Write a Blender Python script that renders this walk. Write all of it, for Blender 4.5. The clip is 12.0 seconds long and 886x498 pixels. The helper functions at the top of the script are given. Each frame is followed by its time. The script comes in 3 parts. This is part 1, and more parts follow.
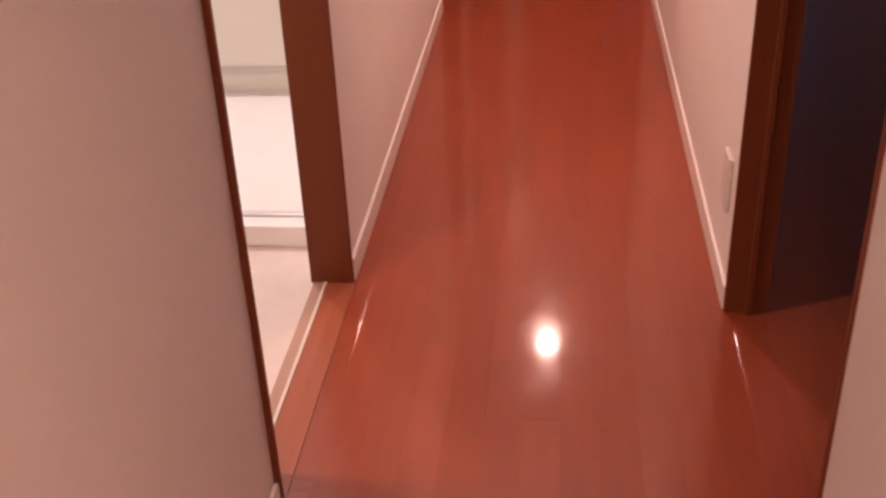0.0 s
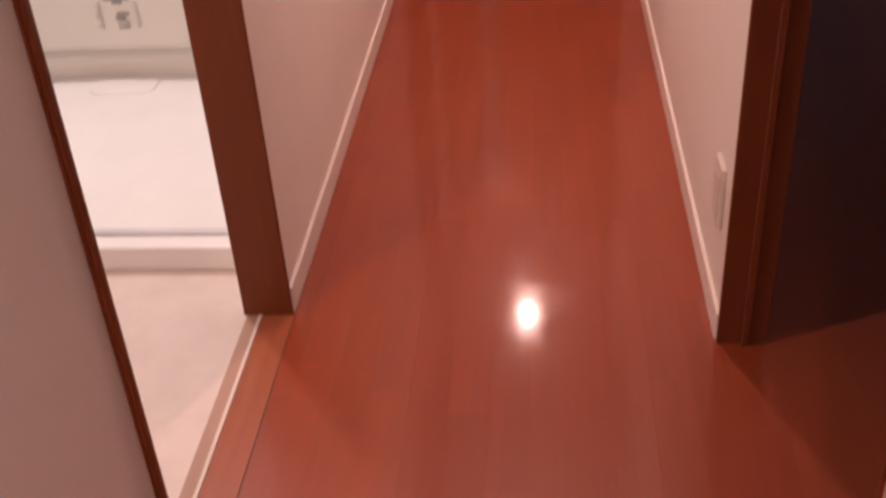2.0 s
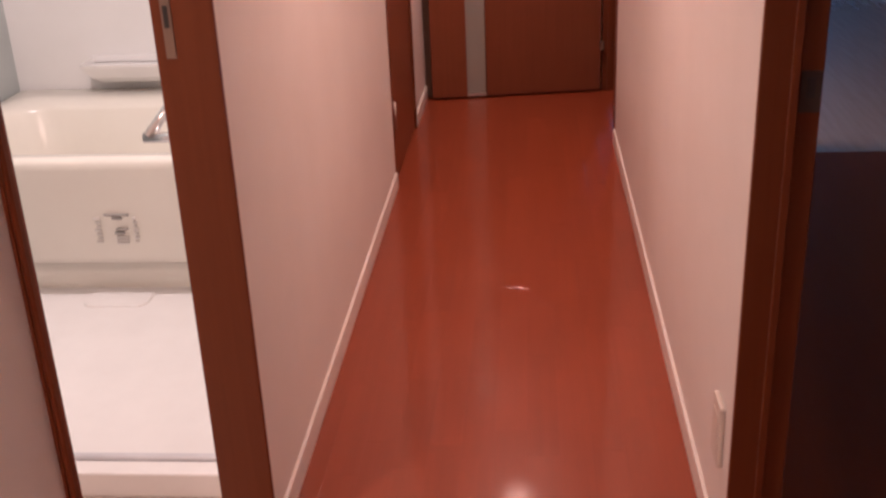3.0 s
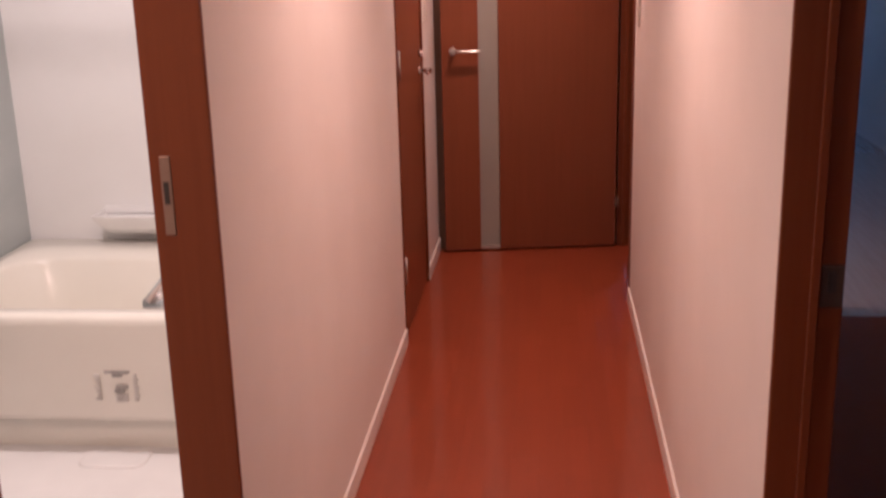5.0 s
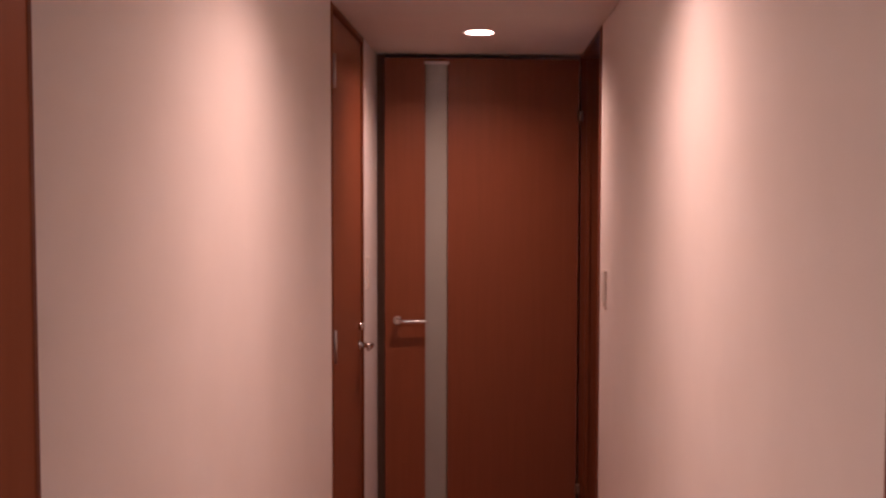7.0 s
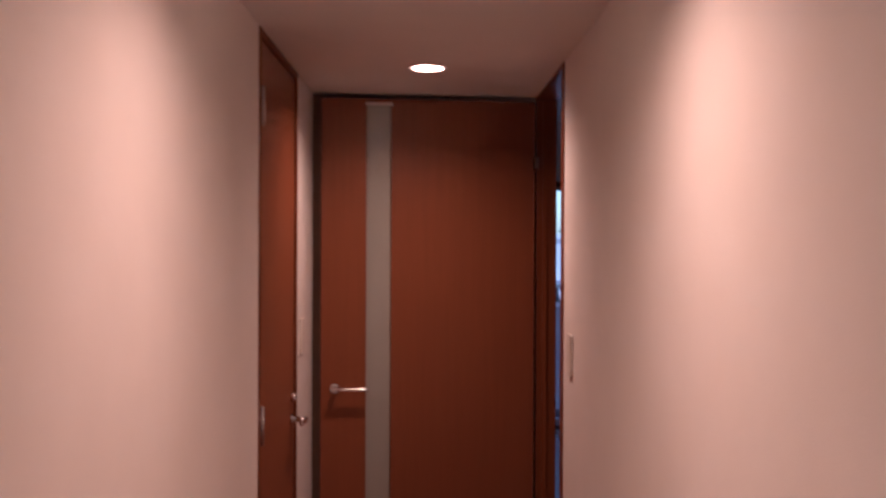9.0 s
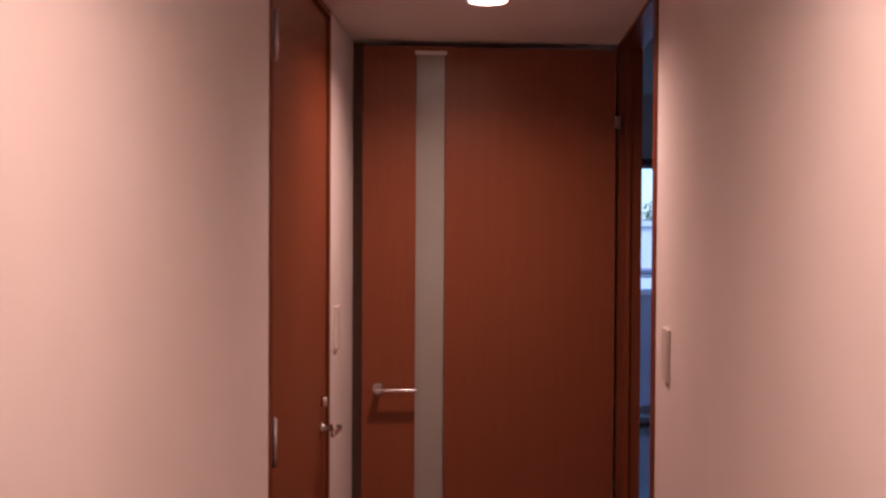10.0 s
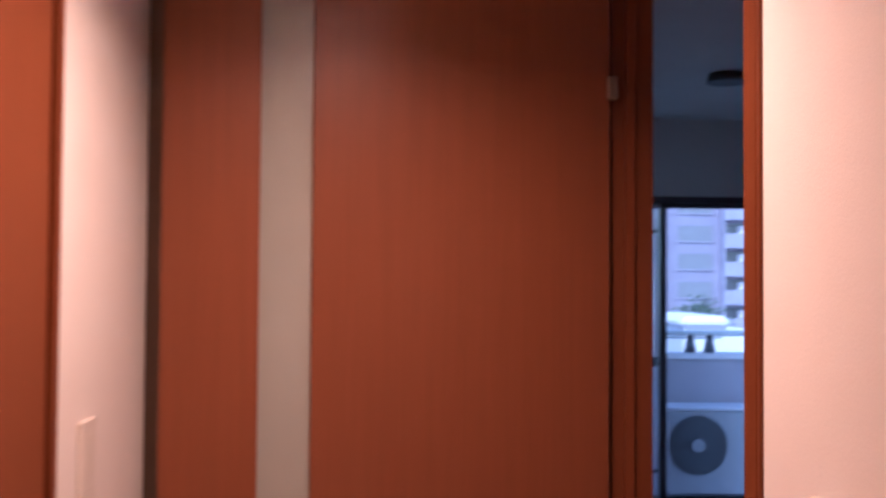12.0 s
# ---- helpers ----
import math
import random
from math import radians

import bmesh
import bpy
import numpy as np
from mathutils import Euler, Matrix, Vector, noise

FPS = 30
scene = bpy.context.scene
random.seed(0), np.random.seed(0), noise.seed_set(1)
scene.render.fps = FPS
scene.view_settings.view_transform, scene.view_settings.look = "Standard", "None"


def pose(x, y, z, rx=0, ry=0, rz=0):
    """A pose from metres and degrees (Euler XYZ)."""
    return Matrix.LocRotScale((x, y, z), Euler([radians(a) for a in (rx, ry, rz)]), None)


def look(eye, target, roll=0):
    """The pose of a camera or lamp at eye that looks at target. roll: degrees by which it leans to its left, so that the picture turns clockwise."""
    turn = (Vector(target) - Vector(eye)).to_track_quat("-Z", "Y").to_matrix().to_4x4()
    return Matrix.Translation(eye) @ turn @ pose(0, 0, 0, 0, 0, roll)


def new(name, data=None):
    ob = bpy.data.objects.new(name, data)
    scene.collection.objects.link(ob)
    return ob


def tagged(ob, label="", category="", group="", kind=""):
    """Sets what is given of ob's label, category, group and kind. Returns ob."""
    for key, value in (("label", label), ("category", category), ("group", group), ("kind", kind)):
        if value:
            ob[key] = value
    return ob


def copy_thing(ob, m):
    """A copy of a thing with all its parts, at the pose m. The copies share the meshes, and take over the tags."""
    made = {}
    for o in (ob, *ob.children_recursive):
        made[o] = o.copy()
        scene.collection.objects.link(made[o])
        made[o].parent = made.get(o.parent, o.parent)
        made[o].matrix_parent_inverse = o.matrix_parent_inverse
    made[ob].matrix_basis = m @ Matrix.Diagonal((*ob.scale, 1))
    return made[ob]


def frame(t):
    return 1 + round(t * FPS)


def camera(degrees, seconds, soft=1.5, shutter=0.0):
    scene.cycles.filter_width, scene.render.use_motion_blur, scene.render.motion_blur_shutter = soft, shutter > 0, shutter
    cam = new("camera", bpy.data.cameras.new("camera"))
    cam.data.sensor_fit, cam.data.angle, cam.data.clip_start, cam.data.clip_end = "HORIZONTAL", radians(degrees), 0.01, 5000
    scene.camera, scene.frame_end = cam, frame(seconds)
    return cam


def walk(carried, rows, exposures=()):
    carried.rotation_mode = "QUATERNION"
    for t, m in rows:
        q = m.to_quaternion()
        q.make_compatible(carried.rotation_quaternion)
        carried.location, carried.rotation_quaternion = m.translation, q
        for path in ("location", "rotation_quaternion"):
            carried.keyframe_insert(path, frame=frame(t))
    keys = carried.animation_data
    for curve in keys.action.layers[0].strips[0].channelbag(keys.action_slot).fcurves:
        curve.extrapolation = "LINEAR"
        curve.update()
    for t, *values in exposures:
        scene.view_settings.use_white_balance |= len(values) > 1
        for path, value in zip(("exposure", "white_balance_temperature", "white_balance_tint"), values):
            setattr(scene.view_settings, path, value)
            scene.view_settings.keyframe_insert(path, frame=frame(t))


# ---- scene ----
# The lens and the walk: seconds, place, then turn to the left, tilt and roll in degrees.
cam = camera(44.93, 12.0, soft=2.5, shutter=0.5)
PATH = [
    (0.0, 0.473, -2.108, 1.302, 6.95, -29.72, -2.51),
    (0.2, 0.466, -2.016, 1.282, 6.75, -30.81, -2.10),
    (0.3, 0.462, -1.974, 1.274, 6.36, -33.21, -1.87),
    (0.5, 0.448, -1.907, 1.267, 4.55, -36.73, -1.79),
    (1.0, 0.409, -1.833, 1.271, 5.78, -37.86, -3.07),
    (1.5, 0.461, -1.772, 1.270, 5.04, -37.11, -4.94),
    (1.7, 0.491, -1.751, 1.273, 5.02, -35.38, -5.20),
    (2.0, 0.515, -1.725, 1.291, 6.49, -33.27, -3.93),
    (2.5, 0.511, -1.692, 1.342, 4.67, -26.42, -3.30),
    (3.0, 0.502, -1.677, 1.353, 5.18, -23.14, -2.54),
    (3.5, 0.499, -1.659, 1.364, 5.62, -20.48, -2.02),
    (3.6, 0.500, -1.657, 1.370, 5.39, -19.97, -2.17),
    (5.3, 0.514, -1.528, 1.420, 5.76, -12.93, -1.34),
    (5.5, 0.488, -1.479, 1.445, 4.11, -9.82, -1.27),
    (5.8, 0.458, -1.389, 1.446, 0.77, -7.97, -0.46),
    (6.0, 0.454, -1.319, 1.446, 0.91, -7.84, -0.07),
    (6.2, 0.468, -1.243, 1.444, 3.30, -5.83, 0.51),
    (6.5, 0.494, -1.151, 1.440, 4.39, -2.55, 0.98),
    (7.0, 0.474, -1.086, 1.485, 2.61, -3.29, 0.10),
    (7.2, 0.447, -1.044, 1.470, 1.89, -2.37, 0.82),
    (8.8, 0.438, -0.777, 1.482, 0.49, 0.26, 1.20),
    (9.0, 0.433, -0.669, 1.483, -0.76, -0.41, 0.25),
    (9.5, 0.408, -0.413, 1.456, -1.88, -1.80, -0.47),
    (9.7, 0.422, -0.281, 1.451, 0.28, -1.49, -0.20),
    (10.0, 0.449, -0.055, 1.442, 2.75, -1.10, 0.32),
    (10.2, 0.441, 0.098, 1.425, 2.18, -0.80, 0.29),
    (10.5, 0.427, 0.333, 1.407, 0.12, -2.06, 0.24),
    (11.0, 0.490, 0.733, 1.419, 1.97, -0.15, -0.46),
    (11.2, 0.492, 0.863, 1.419, 3.34, -0.36, 0.61),
    (11.5, 0.492, 1.098, 1.419, 3.88, -0.77, 2.15),
    (11.7, 0.483, 1.250, 1.418, 2.30, -0.20, 2.40),
    (12.0, 0.449, 1.417, 1.416, -2.23, 1.87, 0.42),
]


def step(t, x, y, z, turn, tilt, roll):
    return t, pose(x, y, z, 90 + tilt, 0, turn) @ pose(0, 0, 0, 0, 0, roll)


walk(cam, [step(*row) for row in PATH], exposures=[(0.0, 1.44, 4640, 10), (1.0, 1.38, 4660, 10), (2.0, 1.26, 4560, 10), (3.5, 1.18, 4500, 10), (5.5, 1.08, 4500, 10), (6.5, 0.77, 4500, 10), (7.0, 0.60, 4500, 10), (9.0, 0.39, 4500, 10), (9.5, 0.38, 4500, 10), (10.0, 0.57, 4500, 10), (10.5, 0.88, 4500, 10), (11.5, 1.13, 4500, 10), (12.0, 1.26, 4500, 10)])

# ---------------------------------------------------------------- light
world = bpy.data.worlds.new("world")
scene.world = world
world.use_nodes = True
sky = world.node_tree.nodes.new("ShaderNodeTexSky")
sky.sky_type = "NISHITA"
sky.sun_disc = False
sky.sun_elevation = radians(48)
sky.sun_rotation = radians(200)
world.node_tree.links.new(sky.outputs[0], world.node_tree.nodes["Background"].inputs[0])
world.node_tree.nodes["Background"].inputs[1].default_value = 0.15

sun = new("sun", bpy.data.lights.new("sun", "SUN"))
sun.data.energy, sun.data.angle, sun.data.color = 1.3, radians(15), (1.0, 0.97, 0.92)
sun.matrix_world = look((0, 0, 0), (0.229, 0.629, -0.743))

WARM = (1.0, 0.445, 0.228)   # incandescent


def disc_light(name, x, y, z, size, watts, colour=WARM, spread=170):
    ob = new(name, bpy.data.lights.new(name, "AREA"))
    ob.data.shape, ob.data.size, ob.data.energy, ob.data.color = "DISK", size, watts, colour
    ob.data.spread = radians(spread)
    ob.location = (x, y, z)
    return ob


# Dimensions of the place
W = 0.842          # corridor width
CEIL = 2.029        # corridor ceiling
# Third lamp: unseen, added behind the start to brighten the near left wall.
LAMPS = [(0.428, 2.705), (0.45, 0.88), (0.45, -2.60)]
for lx, ly in LAMPS:
    disc_light("downlight_light", lx, ly, CEIL + 0.022, 0.080, (7.2 if ly > 1 else 6.6) if ly > -1 else 9.2, spread=165)
disc_light("washroom_light", -0.45, -0.64, 2.08, 0.10, 6.9, (1.0, 0.53, 0.30))
disc_light("bath_light", -0.75, 0.85, 2.08, 0.16, 9.2, (1.0, 0.63, 0.41))

# ---------------------------------------------------------------- materials


def nodes_of(name):
    m = bpy.data.materials.new(name)
    m.use_nodes = True
    t = m.node_tree
    return m, t, t.nodes["Principled BSDF"]


def add(t, kind, **values):
    n = t.nodes.new("ShaderNode" + kind)
    for k, v in values.items():
        n.inputs[k.replace("_", " ")].default_value = v
    return n


def coords(t, scale=(1, 1, 1)):
    c = t.nodes.new("ShaderNodeTexCoord")
    m = t.nodes.new("ShaderNodeMapping")
    m.inputs["Scale"].default_value = scale
    t.links.new(c.outputs["Object"], m.inputs["Vector"])
    return m.outputs[0]


def ramp(t, source, stops):
    r = t.nodes.new("ShaderNodeValToRGB")
    while len(r.color_ramp.elements) < len(stops):
        r.color_ramp.elements.new(0.5)
    for e, (p, c) in zip(r.color_ramp.elements, stops):
        e.position, e.color = p, (*c, 1)
    t.links.new(source, r.inputs[0])
    return r.outputs[0]


def bump(t, b, source, strength, distance):
    n = t.nodes.new("ShaderNodeBump")
    n.inputs["Strength"].default_value, n.inputs["Distance"].default_value = strength, distance
    t.links.new(source, n.inputs["Height"])
    t.links.new(n.outputs[0], b.inputs["Normal"])
    return n


def mixed(name, a, b2, scale=(6, 6, 6), detail=4, rough=0.5, metal=0.0, relief=0.0, fine=60.0, wear=0.06):
    """A surface that wanders between two colours, with a fine relief and an uneven gloss."""
    m, t, b = nodes_of(name)
    v = coords(t, scale)
    n = add(t, "TexNoise", Scale=1.0, Detail=detail, Roughness=0.6)
    t.links.new(v, n.inputs["Vector"])
    t.links.new(ramp(t, n.outputs[0], [(0.3, a), (0.7, b2)]), b.inputs["Base Color"])
    r = t.nodes.new("ShaderNodeMapRange")
    r.inputs["To Min"].default_value, r.inputs["To Max"].default_value = max(rough - wear, 0.02), rough + wear
    t.links.new(n.outputs[0], r.inputs["Value"])
    t.links.new(r.outputs[0], b.inputs["Roughness"])
    b.inputs["Metallic"].default_value = metal
    if relief:
        f = add(t, "TexNoise", Scale=fine, Detail=3.0)
        t.links.new(coords(t), f.inputs["Vector"])
        bump(t, b, f.outputs[0], relief, 0.002)
    return m


def wood(name, dark, light, along, rough=0.35, coat=0.0, vary=0.25, width=70.0, relief=0.08, gloss=0.09):
    """Veneer or plank: long streaks along one axis, pores, each piece a little different."""
    m, t, b = nodes_of(name)
    sc = [width, width, width]
    sc[along] = width * 0.035
    info = t.nodes.new("ShaderNodeObjectInfo")
    c = t.nodes.new("ShaderNodeTexCoord")
    shift = t.nodes.new("ShaderNodeVectorMath")
    shift.operation = "MULTIPLY_ADD"
    shift.inputs[1].default_value = (1, 1, 1)
    comb = t.nodes.new("ShaderNodeCombineXYZ")
    mul = t.nodes.new("ShaderNodeMath")
    mul.operation, mul.inputs[1].default_value = "MULTIPLY", 37.0
    t.links.new(info.outputs["Random"], mul.inputs[0])
    for i in range(3):
        t.links.new(mul.outputs[0], comb.inputs[i])
    t.links.new(c.outputs["Object"], shift.inputs[0])
    t.links.new(comb.outputs[0], shift.inputs[2])
    mp = t.nodes.new("ShaderNodeMapping")
    mp.inputs["Scale"].default_value = sc
    t.links.new(shift.outputs[0], mp.inputs["Vector"])
    n = add(t, "TexNoise", Scale=1.0, Detail=5.0, Roughness=0.65, Distortion=0.4)
    t.links.new(mp.outputs[0], n.inputs["Vector"])
    base = ramp(t, n.outputs[0], [(0.28, dark), (0.72, light)])
    hsv = add(t, "HueSaturation")
    r = t.nodes.new("ShaderNodeMapRange")
    r.inputs["To Min"].default_value, r.inputs["To Max"].default_value = 1 - vary, 1 + vary
    t.links.new(info.outputs["Random"], r.inputs["Value"])
    t.links.new(r.outputs[0], hsv.inputs["Value"])
    t.links.new(base, hsv.inputs["Color"])
    t.links.new(hsv.outputs[0], b.inputs["Base Color"])
    b.inputs["Roughness"].default_value = rough
    b.inputs["Specular IOR Level"].default_value = 0.2
    if coat:
        b.inputs["Coat Weight"].default_value, b.inputs["Coat Roughness"].default_value = coat, gloss
    if relief:
        bump(t, b, n.outputs[0], relief, 0.001)
    return m


def glow(name, colour, strength):
    m, t, b = nodes_of(name)
    b.inputs["Base Color"].default_value = (0.9, 0.9, 0.9, 1)
    b.inputs["Emission Color"].default_value = (*colour, 1)
    b.inputs["Emission Strength"].default_value = strength
    return m


M_WALL = mixed("wallpaper", (0.785, 0.760, 0.722), (0.825, 0.80, 0.762), (3, 3, 3), rough=0.75, relief=0.25, fine=420)
M_CEIL = mixed("ceiling_paper", (0.74, 0.73, 0.69), (0.78, 0.77, 0.73), (3, 3, 3), rough=0.85, relief=0.2, fine=380)
M_TRIM = mixed("white_trim", (0.80, 0.78, 0.74), (0.84, 0.82, 0.79), (5, 5, 5), rough=0.38)
M_FLOOR = wood("floor_planks", (0.238, 0.0475, 0.0105), (0.270, 0.0548, 0.0126), 1, rough=0.36, coat=0.6, vary=0.05, width=30, relief=0.0)
_t = M_FLOOR.node_tree
_n = add(_t, "TexNoise", Scale=9.0, Detail=3.0)
_g = _t.nodes.new("ShaderNodeNewGeometry")
_t.links.new(_g.outputs["Position"], _n.inputs["Vector"])
_r = add(_t, "MapRange", From_Min=0.3, From_Max=0.7, To_Min=0.075, To_Max=0.135)
_t.links.new(_n.outputs[0], _r.inputs["Value"])
_t.links.new(_r.outputs[0], _t.nodes["Principled BSDF"].inputs["Coat Roughness"])   # unevenly worn wax
_t.nodes["Principled BSDF"].inputs["Specular IOR Level"].default_value = 0.24
# Floor planks with their gloss cut, so the unlit room reflects less light.
M_ROOMFLOOR = wood("dull_room_planks", (0.235, 0.0500, 0.0114), (0.268, 0.0576, 0.0136), 1, rough=0.55, coat=0.10, gloss=0.25, vary=0.05, width=30, relief=0.0)
M_DOOR = wood("door_veneer", (0.188, 0.0555, 0.0165), (0.215, 0.0645, 0.0198), 2, rough=0.40, coat=0.26, gloss=0.36, vary=0.04, width=60, relief=0.03)
M_FRAME = wood("frame_wood", (0.146, 0.0388, 0.0088), (0.168, 0.0462, 0.0108), 2, rough=0.42, coat=0.06, vary=0.05, width=60, relief=0.03)
M_STRIKE = mixed("bronze_plate", (0.23, 0.165, 0.12), (0.30, 0.215, 0.16), (40, 40, 10), rough=0.45, metal=0.6)
M_LATCH = mixed("dark_latch_plate", (0.045, 0.03, 0.022), (0.065, 0.045, 0.034), (30, 30, 10), rough=0.5, metal=0.3)
M_RAIL = mixed("pale_rail", (0.64, 0.55, 0.46), (0.70, 0.61, 0.52), (30, 4, 30), rough=0.4)
M_TAN = mixed("tan_edge_strip", (0.36, 0.22, 0.15), (0.42, 0.27, 0.19), (30, 4, 30), rough=0.5)
M_HEAD = wood("frame_wood_level", (0.146, 0.0388, 0.0088), (0.168, 0.0462, 0.0108), 1, rough=0.42, coat=0.06, vary=0.05, width=60, relief=0.03)
M_SILL = wood("sill_wood", (0.280, 0.084, 0.032), (0.335, 0.106, 0.043), 1, rough=0.35, coat=0.3, vary=0.03, width=60, relief=0.02)
M_CHROME = mixed("satin_chrome", (0.66, 0.65, 0.64), (0.76, 0.75, 0.74), (20, 20, 20), rough=0.15, wear=0.03, metal=1.0)
M_STEEL = mixed("brushed_steel", (0.50, 0.48, 0.45), (0.60, 0.58, 0.55), (60, 60, 4), rough=0.38, metal=1.0)
M_DARKMETAL = mixed("dark_slot", (0.02, 0.018, 0.016), (0.035, 0.03, 0.028), (20, 20, 20), rough=0.5)
M_PLATE = mixed("switch_plastic", (0.66, 0.63, 0.57), (0.71, 0.68, 0.62), (8, 8, 8), rough=0.4)
M_FROST = mixed("frosted_glass", (0.31, 0.325, 0.29), (0.36, 0.375, 0.335), (3, 3, 1), rough=0.30)
M_VINYL = mixed("beige_vinyl", (0.64, 0.56, 0.50), (0.72, 0.64, 0.57), (9, 9, 9), rough=0.45, relief=0.05, fine=90)
M_TUB = mixed("tub_acrylic", (0.78, 0.745, 0.65), (0.82, 0.785, 0.69), (3, 3, 3), rough=0.22, wear=0.03)
M_BATHFLOOR = mixed("bath_floor_resin", (0.79, 0.77, 0.74), (0.84, 0.82, 0.79), (6, 6, 6), rough=0.45, relief=0.06, fine=120)
M_BATHWALL = mixed("bath_wall_panel", (0.78, 0.77, 0.74), (0.83, 0.82, 0.80), (2, 2, 2), rough=0.16, wear=0.03)
M_BATHEND = mixed("bath_end_panel", (0.42, 0.46, 0.45), (0.48, 0.52, 0.51), (2, 2, 6), rough=0.3)
M_PRINT = mixed("pale_print", (0.62, 0.59, 0.54), (0.68, 0.65, 0.60), (60, 60, 60), rough=0.6)
M_INK = mixed("label_print", (0.30, 0.28, 0.26), (0.38, 0.36, 0.33), (30, 30, 30), rough=0.6)
M_RUBBER = mixed("grey_gasket", (0.20, 0.19, 0.18), (0.26, 0.25, 0.24), (10, 10, 10), rough=0.7)
M_ENDSHADE = mixed("end_wall_shade", (0.15, 0.10, 0.07), (0.19, 0.13, 0.095), (10, 10, 2), rough=0.8)
M_BULB = glow("lit_bulb", (1.0, 0.80, 0.66), 22.0)
M_ALU = mixed("dark_bronze_aluminium", (0.085, 0.078, 0.095), (0.11, 0.10, 0.12), (10, 10, 10), rough=0.4, metal=0.6)
M_ALULIGHT = mixed("grey_aluminium", (0.60, 0.60, 0.62), (0.68, 0.68, 0.70), (10, 10, 4), rough=0.35, metal=0.3)
M_CONC = mixed("balcony_concrete", (0.37, 0.32, 0.37), (0.44, 0.39, 0.44), (4, 4, 4), rough=0.85, relief=0.2)
M_PALEFLOOR = mixed("pale_living_floor", (0.50, 0.44, 0.40), (0.58, 0.52, 0.47), (40, 3, 10), rough=0.16, wear=0.04)
_b = M_PALEFLOOR.node_tree.nodes["Principled BSDF"]
_b.inputs["Specular IOR Level"].default_value, _b.inputs["Coat Weight"].default_value, _b.inputs["Coat Roughness"].default_value = 0.8, 0.9, 0.06   # waxed
M_UNIT = mixed("unit_paint", (0.40, 0.375, 0.40), (0.46, 0.43, 0.46), (6, 6, 6), rough=0.5)
M_GRILLE = mixed("fan_grille", (0.11, 0.105, 0.12), (0.135, 0.13, 0.145), (20, 20, 20), rough=0.5)
M_FACADE = mixed("facade_tile", (0.29, 0.25, 0.335), (0.345, 0.305, 0.395), (0.5, 0.5, 0.5), rough=0.8)
M_BALCONY = mixed("balcony_panel", (0.38, 0.335, 0.43), (0.435, 0.39, 0.485), (0.5, 0.5, 0.5), rough=0.8)
M_FACADEW = mixed("white_facade", (0.80, 0.74, 0.79), (0.86, 0.80, 0.85), (0.4, 0.4, 0.4), rough=0.8)
M_FACADED = mixed("dark_window_glass", (0.13, 0.13, 0.15), (0.18, 0.18, 0.20), (0.7, 0.7, 0.7), rough=0.15)
M_SHUTTER = mixed("shutter_grey", (0.22, 0.21, 0.24), (0.27, 0.26, 0.29), (0.6, 0.6, 3), rough=0.6)
M_GROUND = mixed("town_ground", (0.12, 0.12, 0.12), (0.20, 0.20, 0.19), (0.2, 0.2, 0.2), rough=0.9)
M_LEAF = mixed("foliage", (0.05, 0.075, 0.04), (0.09, 0.12, 0.06), (2, 2, 2), rough=0.7)
M_BARK = mixed("bark", (0.10, 0.08, 0.06), (0.16, 0.13, 0.10), (8, 8, 2), rough=0.9)
M_DARKDISC = mixed("dark_fixture", (0.09, 0.085, 0.08), (0.12, 0.11, 0.105), (10, 10, 10), rough=0.5)

M_GLASS = bpy.data.materials.new("window_glass")
M_GLASS.use_nodes = True
_b = M_GLASS.node_tree.nodes["Principled BSDF"]
_b.inputs["Transmission Weight"].default_value, _b.inputs["Roughness"].default_value, _b.inputs["IOR"].default_value = 1.0, 0.0, 1.45
_b.inputs["Base Color"].default_value = (0.96, 0.98, 1.0, 1)

_t = M_GLASS.node_tree
_film = _t.nodes.new("ShaderNodeBsdfTranslucent")
_film.inputs["Color"].default_value = (0.8, 0.8, 0.8, 1)
_dust_haze = add(_t, "TexNoise", Scale=4.0, Detail=6.0)
_t.links.new(coords(_t), _dust_haze.inputs["Vector"])
_r = add(_t, "MapRange", From_Min=0.3, From_Max=0.7, To_Min=0.012, To_Max=0.045)
_t.links.new(_dust_haze.outputs[0], _r.inputs["Value"])
_mix = _t.nodes.new("ShaderNodeMixShader")
_t.links.new(_r.outputs[0], _mix.inputs[0])
_t.links.new(_b.outputs[0], _mix.inputs[1])
_t.links.new(_film.outputs[0], _mix.inputs[2])
_t.links.new(_mix.outputs[0], _t.nodes["Material Output"].inputs["Surface"])   # dusty film, its translucency laying haze over the view

# ---------------------------------------------------------------- builders


def box(bm, x0, x1, y0, y1, z0, z1, bevel=0.0, seg=1):
    m = Matrix.LocRotScale(((x0 + x1) / 2, (y0 + y1) / 2, (z0 + z1) / 2), None, (abs(x1 - x0), abs(y1 - y0), abs(z1 - z0)))
    vs = bmesh.ops.create_cube(bm, size=1.0, matrix=m)["verts"]
    if bevel:
        es = list({e for v in vs for e in v.link_edges})
        bmesh.ops.bevel(bm, geom=es, offset=bevel, segments=seg, profile=0.5, affect="EDGES")
    return bm


def tube(bm, a, b2, r, n=16, r2=None):
    a, b2 = Vector(a), Vector(b2)
    d = b2 - a
    m = Matrix.Translation((a + b2) / 2) @ d.to_track_quat("Z", "Y").to_matrix().to_4x4()
    bmesh.ops.create_cone(bm, cap_ends=True, segments=n, radius1=r, radius2=r if r2 is None else r2, depth=d.length, matrix=m)
    return bm


